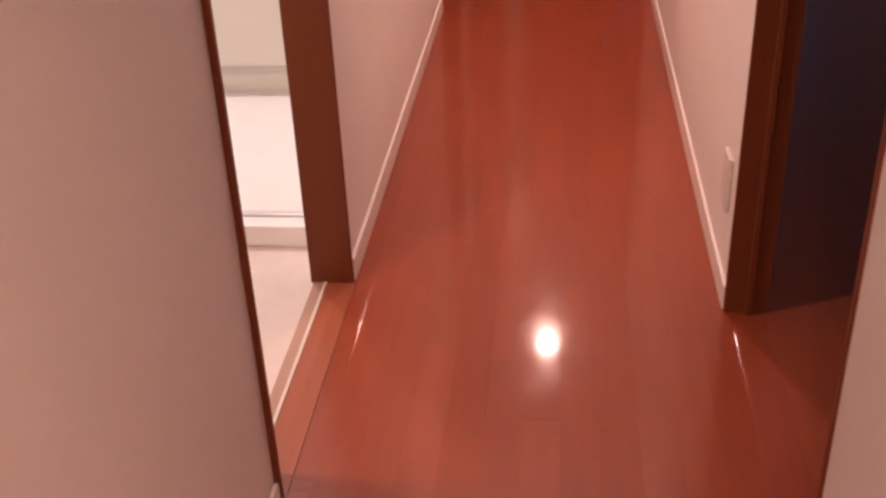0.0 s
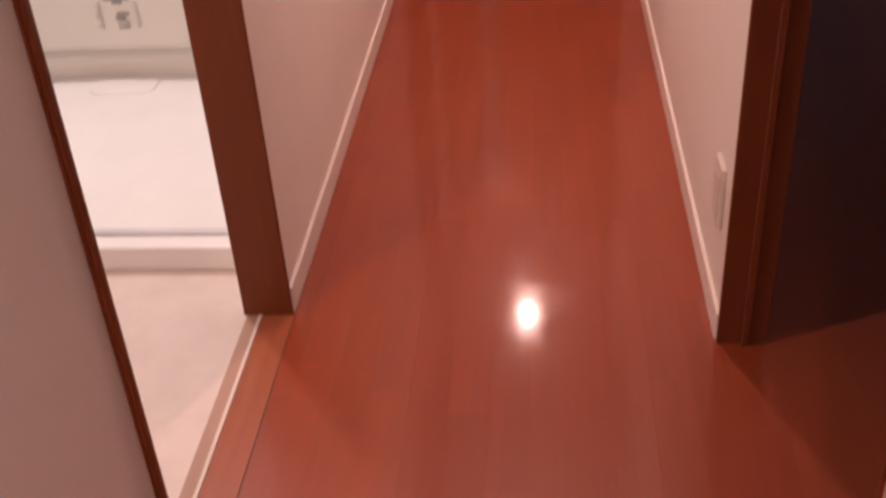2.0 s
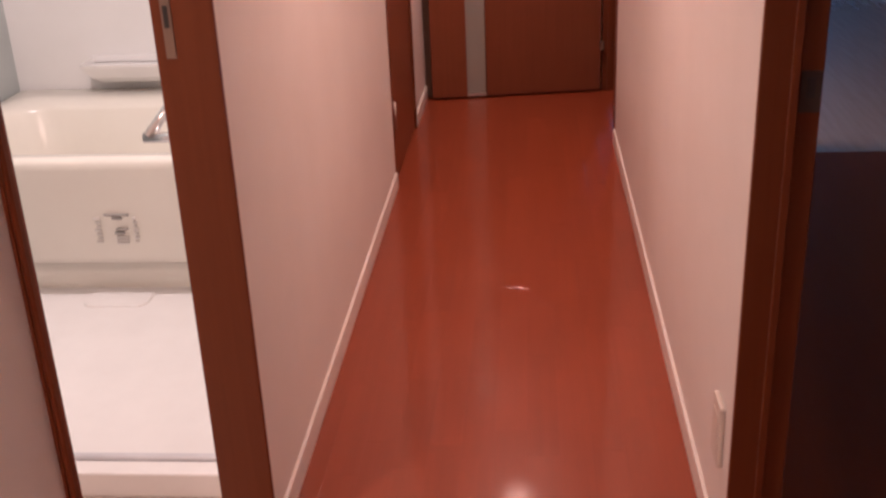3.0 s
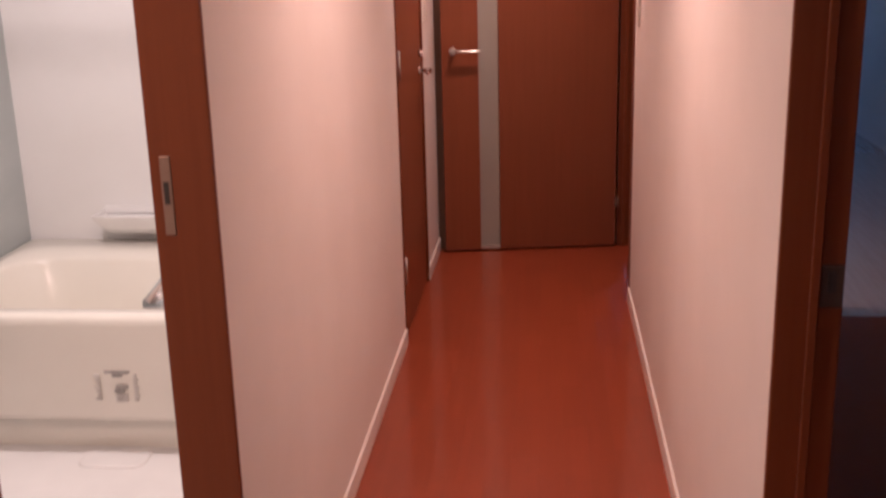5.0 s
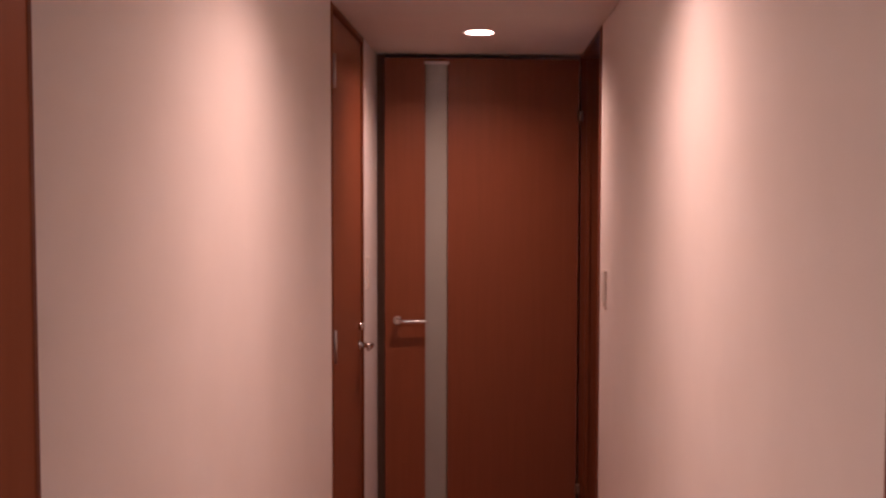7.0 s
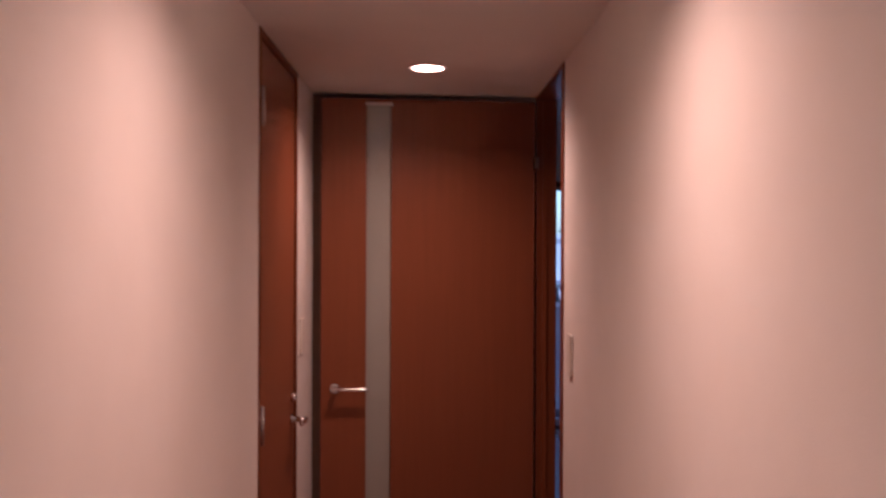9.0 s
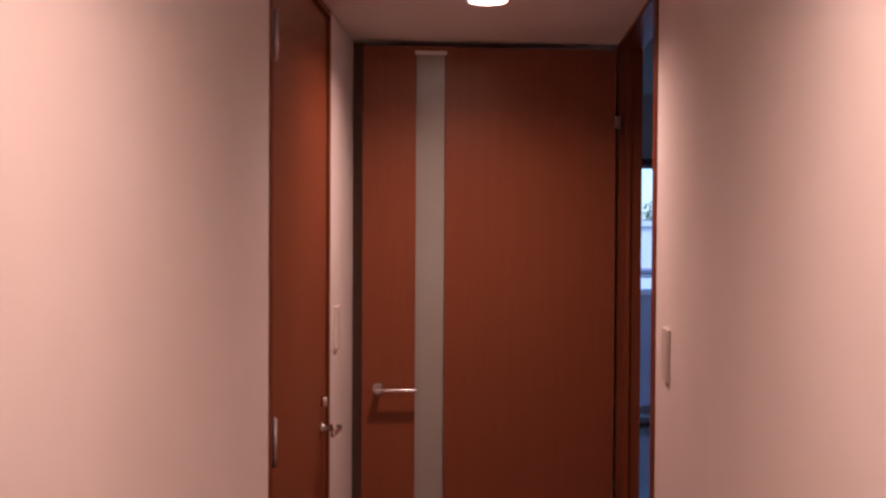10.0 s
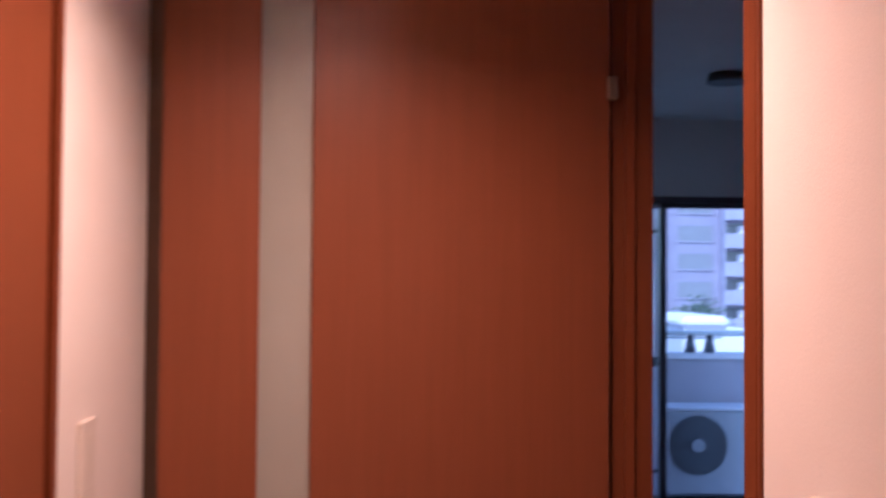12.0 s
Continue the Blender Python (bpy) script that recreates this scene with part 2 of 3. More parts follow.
def part(name, bm, material, parent=None, label="", smooth=False):
    me = bpy.data.meshes.new(name)
    bmesh.ops.recalc_face_normals(bm, faces=bm.faces)
    if smooth:
        for f in bm.faces:
            f.smooth = len(f.verts) <= 4
    bm.to_mesh(me)
    bm.free()
    me.materials.append(material)
    ob = new(name, me)
    ob.parent = parent
    if label:
        ob["label"] = label
    return ob


def boxed(name, dims, material, parent=None, label="", bevel=0.0, seg=1):
    return part(name, box(bmesh.new(), *dims, bevel, seg), material, parent, label)


def structure(name, dims, material, label, category, bevel=0.0):
    return tagged(boxed(name, dims, material, None, "", bevel), label, category, kind="structure")


def base(name, x=0, y=0, z=0, turn=0, label="", category="", group="", kind=""):
    ob = new(name)
    ob.matrix_world = pose(x, y, z, 0, 0, turn)
    ob.empty_display_size = 0.1
    return tagged(ob, label, category, group, kind)


# ---------------------------------------------------------------- structure
# Corridor: left wall face x = 0, right wall face x = W, walls 0.10 thick.
T, TR = 0.096, 0.074
YB0, YB1 = -0.745, -0.012        # washroom doorway
YW0, YW1 = 2.060, 2.838        # toilet door with its frame
YD0, YD1 = -0.945, -0.100      # dark room doorway
YL0, YL1 = 2.566, 3.395        # living room doorway
YEND, YBACK = 3.432, -3.2
FR = 0.012                    # frame thickness
for name, y0, y1, z0, z1 in (("wall_left_1", YBACK, YB0 - FR, 0, CEIL), ("wall_left_2", YB1 + FR, YW0, 0, CEIL),
                             ("wall_left_3", YW1, YEND, 0, CEIL)):
    structure(name, (-T, 0, y0, y1, z0, z1 + 0.2), M_WALL, "off-white textured wallpaper on a corridor wall", "wall")
for name, y0, y1, z0, z1 in (("wall_right_1", YBACK, YD0 - FR, 0, CEIL), ("wall_right_2", YD1 + FR, YL0, 0, CEIL),
                             ("wall_right_3", YL1 + FR, YEND, 0, CEIL)):
    structure(name, (W, W + TR, y0, y1, z0, z1 + 0.2), M_WALL, "off-white textured wallpaper on a corridor wall", "wall")
for name, x0, x1, y0, y1 in (("lintel_washroom", -T, 0, YB0 - FR, YB1 + FR), ("lintel_toilet", -T, 0, YW0, YW1),
                             ("lintel_dark_room", W, W + TR, YD0 - FR, YD1 + FR), ("lintel_living", W, W + TR, YL0, YL1 + FR)):
    structure(name, (x0, x1, y0, y1, CEIL, CEIL + 0.2), M_WALL, "wallpapered strip of wall above a doorway", "wall")
structure("wall_end", (-T, W + TR, YEND, YEND + 0.1, 0, CEIL + 0.2), M_WALL, "off-white wall behind the opened door", "wall")
structure("wall_back", (-T, W + T, YBACK - 0.1, YBACK, 0, CEIL + 0.2), M_WALL, "off-white wall at the corridor's start", "wall")

# Ceiling with round holes for the downlights
bm = bmesh.new()
R = 0.052


def ceiling_bay(bm, x0, x1, y0, y1, z, cx, cy, r, n=32):
    """A rectangle with a round hole in it."""
    ring, out = [], []
    for i in range(n):
        a = 2 * math.pi * i / n
        c, s = math.cos(a), math.sin(a)
        ring.append(bm.verts.new((cx + r * c, cy + r * s, z)))
        k = min((x1 - cx) / c if c > 1e-9 else 1e9, (x0 - cx) / c if c < -1e-9 else 1e9,
                (y1 - cy) / s if s > 1e-9 else 1e9, (y0 - cy) / s if s < -1e-9 else 1e9)
        out.append(bm.verts.new((cx + k * c, cy + k * s, z)))
    for i in range(n):
        bm.faces.new((ring[i], ring[(i + 1) % n], out[(i + 1) % n], out[i]))
    for px, py in ((x0, y0), (x1, y0), (x1, y1), (x0, y1)):
        i = int(math.floor((math.atan2(py - cy, px - cx) % (2 * math.pi)) / (2 * math.pi / n)))
        v = bm.verts.new((px, py, z))
        bm.faces.new((out[i], v, out[(i + 1) % n]))


ceiling_bay(bm, 0, W, 1.8, YEND, CEIL, *LAMPS[0], R)
ceiling_bay(bm, 0, W, -1.0, 1.8, CEIL, *LAMPS[1], R)
ceiling_bay(bm, 0, W, YBACK, -1.0, CEIL, *LAMPS[2], R)
box(bm, -T, W + T, YBACK - 0.1, YEND + 0.1, CEIL + 0.2, CEIL + 0.24)
ceiling = tagged(part("ceiling", bm, M_CEIL), "matt off-white papered corridor ceiling with recessed lamps", "ceiling", kind="structure")

# Subfloor under everything inside
structure("floor", (-1.6, 2.86, YBACK - 0.1, 8.1, -0.12, -0.0016), M_FLOOR, "dark floor underlay below the planks", "floor")

# Baseboards
for y0, y1 in ((YBACK, YB0 - FR), (YB1 + FR, YW0), (YW1, 3.325)):
    bm = box(bmesh.new(), 0, 0.008, y0, y1, 0.0, 0.06, 0.002)
    tagged(part("baseboard", bm, M_TRIM), "narrow white painted baseboard", "baseboard", kind="structure")
for y0, y1 in ((YBACK, YD0 - FR), (YD1 + FR, YL0)):
    bm = box(bmesh.new(), W - 0.008, W, y0, y1, 0.0, 0.06, 0.002)
    tagged(part("baseboard", bm, M_TRIM), "narrow white painted baseboard", "baseboard", kind="structure")

# ---------------------------------------------------------------- doorways and doors


def door_frame(name, x0, x1, y0, y1, top, label, sides=(True, True)):
    """Jambs and head of a doorway in a wall that runs along y; y0..y1 is the clear opening."""
    d = base(name, (x0 + x1) / 2, (y0 + y1) / 2, 0, 0, label, "door frame", kind="structure")
    cx, cy = (x0 + x1) / 2, (y0 + y1) / 2
    for y in (y0 - FR, y1):
        part("jamb", box(bmesh.new(), x0 - cx, x1 - cx, y - cy, y + FR - cy, 0, top, 0.002, 2), M_FRAME, d)
    part("head", box(bmesh.new(), x0 - cx, x1 - cx, y0 - cy, y1 - cy, top - FR, top, 0.002), M_HEAD, d)
    return d


def lever(parent, x, y, z, out, along, length=0.125, label="polished chrome lever handle"):
    """A lever handle: stepped round rose, neck, round bar with a soft end. out and along are unit vectors."""
    o, a, p = Vector(out), Vector(along), Vector((x, y, z))
    h = part("lever_handle", tube(bmesh.new(), p, p + o * 0.007, 0.019, 32, 0.0175), M_CHROME, parent, label, True)
    bm = tube(bmesh.new(), p + o * 0.006, p + o * 0.014, 0.014, 24, 0.0105)
    tube(bm, p + o * 0.013, p + o * 0.052, 0.0095, 20)
    part("neck", bm, M_CHROME, h, "", True)
    bm = bmesh.new()
    c, n = p + o * 0.046, 20
    up = Vector((0, 0, 1))
    rings = []
    for d, k in ((-0.012, 0.35), (-0.011, 0.75), (-0.008, 1.0), (0.03, 1.0), (length - 0.035, 0.9), (length - 0.016, 0.86), (length - 0.013, 0.65), (length - 0.012, 0.3)):
        rings.append([bm.verts.new(c + a * d + o * (0.0088 * k * math.cos(2 * math.pi * i / n)) + up * (0.0074 * k * math.sin(2 * math.pi * i / n))) for i in range(n)])
    for r0, r1 in zip(rings, rings[1:]):
        for i in range(n):
            bm.faces.new((r0[i], r0[(i + 1) % n], r1[(i + 1) % n], r1[i]))
    bm.faces.new(rings[0])
    bm.faces.new(rings[-1])
    part("lever", bm, M_CHROME, h, "", True)
    return h


# Washroom doorway: bare opening with a strike plate in the far jamb
d1 = door_frame("door_1", -0.097, 0.004, YB0, YB1, CEIL, "red-brown wooden frame of the washroom doorway")
k = (-0.0465, (YB0 + YB1) / 2)
YS = YB1
bm = box(bmesh.new(), -0.080 - k[0], -0.063 - k[0], YS - 0.002 - k[1], YS + 0.002 - k[1], 0.975, 1.10, 0.001)
strike = part("strike_plate", bm, M_STRIKE, d1, "dull bronze strike plate")
part("casing", box(bmesh.new(), 0.004 - k[0], 0.011 - k[0], YB0 - FR - k[1], YB0 - k[1], 0, CEIL, 0.002), M_FRAME, d1)
# Unseen leaf edge, added to throw the shadow edge across the floor.
part("sliding_leaf", box(bmesh.new(), -0.062 - k[0], -0.028 - k[0], YB0 - k[1], -0.668 - k[1], 0.01, CEIL - FR), M_DOOR, d1)
part("latch_hole", box(bmesh.new(), -0.0760 - k[0], -0.0680 - k[0], YS - 0.003 - k[1], YS + 0.001 - k[1], 1.025, 1.06), M_DARKMETAL, strike)

# Dark room doorway, its latch plate in the far jamb
d4 = door_frame("door_4", W - 0.004, W + 0.088, YD0, YD1, CEIL, "red-brown wooden frame of an unlit room's doorway")
k = (W + 0.042, (YD0 + YD1) / 2)
part("stop", box(bmesh.new(), W + 0.040 - k[0], W + 0.052 - k[0], YD1 - 0.010 - k[1], YD1 - k[1], 0, CEIL - FR, 0.001), M_FRAME, d4)
latch = part("strike_plate", box(bmesh.new(), W + 0.055 - k[0], W + 0.086 - k[0], YD1 - 0.0025 - k[1], YD1 + 0.001 - k[1], 0.892, 0.955, 0.001), M_LATCH, d4, "dull dark strike plate")
part("latch_hole", box(bmesh.new(), W + 0.064 - k[0], W + 0.076 - k[0], YD1 - 0.0035 - k[1], YD1 - k[1], 0.915, 0.945), M_DARKMETAL, latch)

# Toilet door, closed
d2 = base("door_2", 0, (YW0 + YW1) / 2, 0, 0, "closed red-brown wooden toilet door with lever and lock", "door")
c = (YW0 + YW1) / 2
for y in (YW0, YW1 - 0.024):
    part("jamb", box(bmesh.new(), -T, 0.004, y - c, y + 0.024 - c, 0, CEIL, 0.002, 2), M_FRAME, d2)
part("head", box(bmesh.new(), -T, 0.004, YW0 + 0.024 - c, YW1 - 0.024 - c, CEIL - 0.02, CEIL - 0.001, 0.002), M_HEAD, d2)
leaf = part("leaf", box(bmesh.new(), -0.038, -0.004, YW0 + 0.027 - c, YW1 - 0.027 - c, 0.008, CEIL - 0.024, 0.002), M_DOOR, d2)
for z in (0.27, 1.005, 1.83):
    hg = part("hinge", box(bmesh.new(), -0.001, 0.003, YW0 + 0.034 - c, YW0 + 0.056 - c, z - 0.050, z + 0.050, 0.001), M_STEEL, leaf, "steel hinge plate")
    part("knuckle", tube(bmesh.new(), (0.007, YW0 + 0.030 - c, z - 0.05), (0.007, YW0 + 0.030 - c, z + 0.05), 0.005, 12), M_STEEL, hg, "", True)
lever(leaf, -0.004, YW1 - 0.098 - c, 0.915, (1, 0, 0), (0, -1, 0), 0.11)
bm = tube(bmesh.new(), (-0.004, YW1 - 0.098 - c, 0.985), (0.014, YW1 - 0.098 - c, 0.985), 0.014, 20)
lk = part("lock", bm, M_CHROME, leaf, "round chrome privacy lock", True)
part("slot", box(bmesh.new(), 0.0138, 0.016, YW1 - 0.105 - c, YW1 - 0.091 - c, 0.983, 0.987), M_DARKMETAL, lk)

# Living room doorway and its door, swung out across the corridor's end
d3 = door_frame("door_3", W - 0.004, W + 0.076, YL0 + FR, YL1, CEIL, "red-brown wooden frame of the living room doorway")
k = (W + 0.036, (YL0 + FR + YL1) / 2)
part("casing", box(bmesh.new(), W - 0.004 - k[0], W + 0.076 - k[0], YL0 + FR - k[1], 2.622 - k[1], 0, CEIL - FR, 0.002), M_FRAME, d3)
part("stop", box(bmesh.new(), W + 0.022 - k[0], W + 0.040 - k[0], YL1 - 0.010 - k[1], YL1 - k[1], 0, CEIL - FR, 0.001), M_FRAME, d3)

FX, FY, GX, GY = 0.037, 3.268, 0.832, 3.373
LW = math.hypot(GX - FX, GY - FY)
turn = math.degrees(math.atan2(GY - FY, GX - FX))
d6 = base("door_6", FX, FY, 0, turn, "red-brown veneered door with a frosted glass strip, standing open", "door")
S0, S1, TOPZ = 0.208 * LW, 0.322 * LW, 2.010
part("lock_side_panel", box(bmesh.new(), 0, S0, 0, 0.036, 0.010, TOPZ, 0.0015), M_DOOR, d6)
part("hinge_side_panel", box(bmesh.new(), S1, LW, 0, 0.036, 0.010, TOPZ, 0.0015), M_DOOR, d6)
part("glass_strip", box(bmesh.new(), S0, S1, 0.022, 0.030, 0.022, 1.994), M_FROST, d6, "narrow frosted glass strip")
part("top_rail", box(bmesh.new(), S0, S1, 0.002, 0.034, 1.994, TOPZ), M_DOOR, d6)
part("strip_cap", box(bmesh.new(), S0 - 0.004, S1 + 0.004, -0.003, 0.003, 1.984, 1.996, 0.001), M_PLATE, d6, "pale cap over the end of the glass strip")
part("bottom_rail", box(bmesh.new(), S0, S1, 0.002, 0.034, 0.010, 0.022), M_STEEL, d6)
lever(d6, 0.052, 0.0, 0.94, (0, -1, 0), (1, 0, 0), 0.135)
for z in (0.22, 1.78):
    part("hinge", box(bmesh.new(), LW - 0.006, LW + 0.014, -0.008, 0.012, z - 0.022, z + 0.022, 0.004, 2), M_STRIKE, d6, "small bronze hinge")
# Dark strip standing for the shaded end wall beside the open door.
tagged(boxed("corner_shade", (0.0, 0.032, 3.325, YEND, 0, CEIL - 0.002), M_ENDSHADE), "dark grey-brown strip in the corner, coloured as shaded wall", "trim", kind="structure")

# ---------------------------------------------------------------- washroom and bath
structure("wall_washroom_far", (-1.45, -0.86, 0.12, 0.20, 0, 2.1), M_BATHWALL, "white wall panel between washroom and bath", "wall")
structure("wall_washroom_left", (-1.45, -1.35, -1.7, 2.05, 0, 2.1), M_BATHWALL, "white washroom wall panel", "wall")
structure("wall_washroom_back", (-1.35, -T, -1.7, -1.6, 0, 2.1), M_WALL, "off-white washroom wall", "wall")
structure("wall_washroom_stub", (-0.102, -T, 0.034, 2.05, 0, 2.1), M_BATHWALL, "white bath wall panel", "wall")
structure("ceiling_washroom", (-1.45, -T, -1.7, 2.05, 2.1, 2.16), M_CEIL, "white washroom ceiling", "ceiling")
structure("floor_washroom", (-1.35, -0.090, -1.6, 0.155, -0.012, 0.0), M_VINYL, "beige vinyl washroom floor", "floor")
structure("floor_bath", (-1.35, -0.102, 0.20, 1.95, -0.012, 0.0), M_BATHFLOOR, "white moulded resin bath floor", "floor")
structure("wall_bath_far", (-1.35, -0.102, 1.95, 2.05, 0, 2.1), M_BATHWALL, "glossy white bath wall", "wall")
structure("wall_bath_end", (-1.35, -1.32, 0.20, 1.95, 0.0, 2.1), M_BATHEND, "grey-blue wall panel at the bath's end", "wall")

# Sill of the washroom doorway: wooden strip and a pale metal rail
sill = base("door_sill", -0.03, -0.3675, 0, 0, "light wooden doorway sill with a pale metal rail", "sill", kind="structure")
part("wood_strip", box(bmesh.new(), -0.0275, 0.038, -0.355, 0.355, -0.012, 0.0015, 0.0008), M_SILL, sill)
part("rail", box(bmesh.new(), -0.036, -0.0278, -0.355, 0.355, -0.012, 0.004, 0.001), M_RAIL, sill, "pale metal edge rail")
part("edge_strip", box(bmesh.new(), -0.060, -0.0363, -0.355, 0.355, -0.012, 0.002, 0.001), M_TAN, sill, "tan edge strip")
part("joint", box(bmesh.new(), 0.0383, 0.0396, -0.355, 0.355, -0.012, 0.0004), M_DARKMETAL, sill, "dark joint against the planks")

# Bath threshold and door frame
th = base("bath_threshold", -0.5, 0.175, 0, 0, "white moulded threshold of the bath doorway", "threshold", kind="structure")
part("step", box(bmesh.new(), -0.34, 0.403, -0.025, 0.025, 0, 0.061, 0.006, 2), M_TRIM, th)
part("track", box(bmesh.new(), -0.34, 0.403, 0.026, 0.045, 0, 0.068, 0.003), M_ALULIGHT, th, "grey door track")
for x in (0.418, -0.355):
    part("post", box(bmesh.new(), x - 0.014, x + 0.014, -0.03, 0.045, 0, 2.0, 0.004), M_TRIM, th)

# Folded bath door with its handle
bd = base("bath_door", -0.118, 0.23, 0, 0, "white bath door folded back, with a bent chrome handle", "door")
part("leaf", box(bmesh.new(), -0.008, 0.014, 0.0, 0.60, 0.02, 1.95, 0.004), M_TRIM, bd)
h = part("handle", tube(bmesh.new(), (-0.012, 0.22, 0.703), (-0.198, 0.22, 0.703), 0.011), M_CHROME, bd, "bent chrome handle", True)
part("grip", tube(bmesh.new(), (-0.190, 0.215, 0.703), (-0.126, 0.36, 0.80), 0.011), M_CHROME, h, "", True)

# Drying rod across the bath
rod = base("drying_rod", -0.711, 1.33, 1.655, 0, "thin chrome drying rod across the bath", "rod")
part("pole", tube(bmesh.new(), (-0.600, 0, 0), (0.600, 0, 0), 0.008, 14), M_CHROME, rod, "", True)
for x in (-0.609, 0.597):
    part("socket", tube(bmesh.new(), (x, 0, 0), (x + 0.012, 0, 0), 0.020, 18), M_TRIM, rod, "white wall socket of the rod", True)

# Bathtub
tub = base("bathtub", -0.725, 1.53, 0, 0, "glossy off-white bathtub with a smooth apron", "bathtub")
x0, x1 = -0.585, 0.62


def tub_body():
    """Rounded outer shell, rim and sloping basin."""
    bm = bmesh.new()
    loops = []

    def loop(hx, hy, z, r, n=6, dy=0.0):
        vs = []
        for sx, sy, a0 in ((1, 1, 0), (-1, 1, 90), (-1, -1, 180), (1, -1, 270)):
            for i in range(n + 1):
                a = radians(a0 + 90 * i / n)
                vs.append(bm.verts.new((sx * (hx - r) + r * math.cos(a), dy + sy * (hy - r) + r * math.sin(a), z)))
        loops.append(vs)

    loop(0.585, 0.365, 0.10, 0.02)
    loop(0.585, 0.395, 0.13, 0.02)
    loop(0.585, 0.405, 0.40, 0.02)
    loop(0.585, 0.410, 0.422, 0.02)
    loop(0.580, 0.400, 0.434, 0.03)
    loop(0.540, 0.272, 0.434, 0.16, dy=-0.078)
    loop(0.525, 0.258, 0.417, 0.16, dy=-0.078)
    loop(0.490, 0.235, 0.18, 0.15, dy=-0.078)
    loop(0.430, 0.190, 0.06, 0.12, dy=-0.078)
    loop(0.300, 0.120, 0.05, 0.10, dy=-0.078)
    for a, b2 in zip(loops, loops[1:]):
        for i in range(len(a)):
            bm.faces.new((a[i], a[(i + 1) % len(a)], b2[(i + 1) % len(a)], b2[i]))
    bm.faces.new(loops[-1])
    return bm


part("shell", tub_body(), M_TUB, tub, "", True)
part("plinth", box(bmesh.new(), x0, x1, -0.33, 0.38, 0.0, 0.11), M_TUB, tub, "recessed plinth below the apron")
pl = base("apron_label", -0.695, 1.126, 0.216, 0, "small printed instruction label on the bathtub", "label")
for a, b2, c, d in ((-0.036, 0.036, 0.047, 0.053), (-0.014, 0.014, 0.036, 0.042), (-0.006, 0.028, 0.002, 0.008), (-0.012, 0.016, -0.010, -0.004)):
    part("printed_bar", box(bmesh.new(), a, b2, -0.003, 0.006, c, d), M_INK, pl)
for i in range(7):
    zz = 0.036 - 0.012 * i
    for a, b2 in ((-0.070 + 0.004 * (i % 3), -0.052), (0.046, 0.056 + 0.003 * (i % 2))):
        part("printed_line", box(bmesh.new(), a, b2, -0.003, 0.006, zz, zz + 0.005), M_PRINT, pl)
for i in range(3):
    part("printed_line", box(bmesh.new(), -0.010, 0.026, -0.003, 0.006, -0.022 - 0.009 * i, -0.018 - 0.009 * i), M_PRINT, pl)

# Drain cover on the bath floor
dc = base("drain_cover", -0.725, 1.12, 0.0, 0, "white drain cover let into the bath floor", "drain cover")


def rounded_plate(hx, hy, r, z0, z1, n=7):
    bm = bmesh.new()
    rings = []
    for inset, z in ((0.0, z0), (0.0, z1 - 0.002), (0.003, z1)):
        ring = []
        for sx, sy, a0 in ((1, 1, 0), (-1, 1, 90), (-1, -1, 180), (1, -1, 270)):
            for i in range(n + 1):
                a = radians(a0 + 90 * i / n)
                ring.append(bm.verts.new((sx * (hx - r) + (r - inset) * math.cos(a), sy * (hy - r) + (r - inset) * math.sin(a), z)))
        rings.append(ring)
    for a, b2 in zip(rings, rings[1:]):
        for i in range(len(a)):
            bm.faces.new((a[i], a[(i + 1) % len(a)], b2[(i + 1) % len(a)], b2[i]))
    bm.faces.new(rings[-1])
    return bm


part("cover", rounded_plate(0.097, 0.056, 0.035, -0.002, 0.006), M_BATHFLOOR, dc)
part("gap", rounded_plate(0.100, 0.059, 0.037, -0.002, 0.0012), M_PRINT, dc, "thin shadow gap round the cover")

# Shelf on the bath's far wall
sh = base("bath_shelf", -0.855, 1.95, 0.52, 0, "small white moulded shelf on the bath wall", "shelf")
bm = bmesh.new()
rings = [[bm.verts.new(p) for p in ((-x, 0, z), (-x, -y, z), (x, -y, z), (x, 0, z))]
         for x, y, z in ((0.125, 0.07, -0.050), (0.150, 0.095, -0.030), (0.180, 0.112, 0.006), (0.183, 0.115, 0.018), (0.176, 0.108, 0.018), (0.172, 0.104, 0.004))]
for a, b2 in zip(rings, rings[1:]):
    for i in range(4):
        bm.faces.new((a[i], a[(i + 1) % 4], b2[(i + 1) % 4], b2[i]))
bm.faces.new(rings[0])
bm.faces.new(rings[-1])
part("tray", bm, M_BATHWALL, sh)
part("lip", box(bmesh.new(), -0.178, 0.178, -0.008, 0.0, 0.006, 0.030, 0.002), M_BATHWALL, sh)

# ---------------------------------------------------------------- unlit room
DX1, DY1 = 2.76, 2.40
OX0, OX1 = 1.20, 2.10         # wide opening towards the living room
structure("wall_dark_far_1", (W + TR, OX0, DY1, 2.5, 0, 2.4), M_WALL, "off-white wall of the unlit room", "wall")
structure("wall_dark_far_2", (OX1, DX1, DY1, 2.5, 0, 2.4), M_WALL, "off-white wall of the unlit room", "wall")
structure("lintel_dark_far", (OX0, OX1, DY1, 2.5, CEIL, 2.4), M_WALL, "off-white wall above the wide opening", "wall")
structure("wall_dark_right", (DX1, DX1 + 0.1, -3.2, 2.5, 0, 2.4), M_WALL, "off-white wall of the unlit room", "wall")
structure("wall_dark_near", (W + TR, DX1, -3.3, -3.2, 0, 2.4), M_WALL, "off-white wall of the unlit room", "wall")
structure("ceiling_dark", (W + TR, DX1 + 0.1, -3.3, 2.5, 2.4, 2.46), M_CEIL, "ceiling of the unlit room", "ceiling")

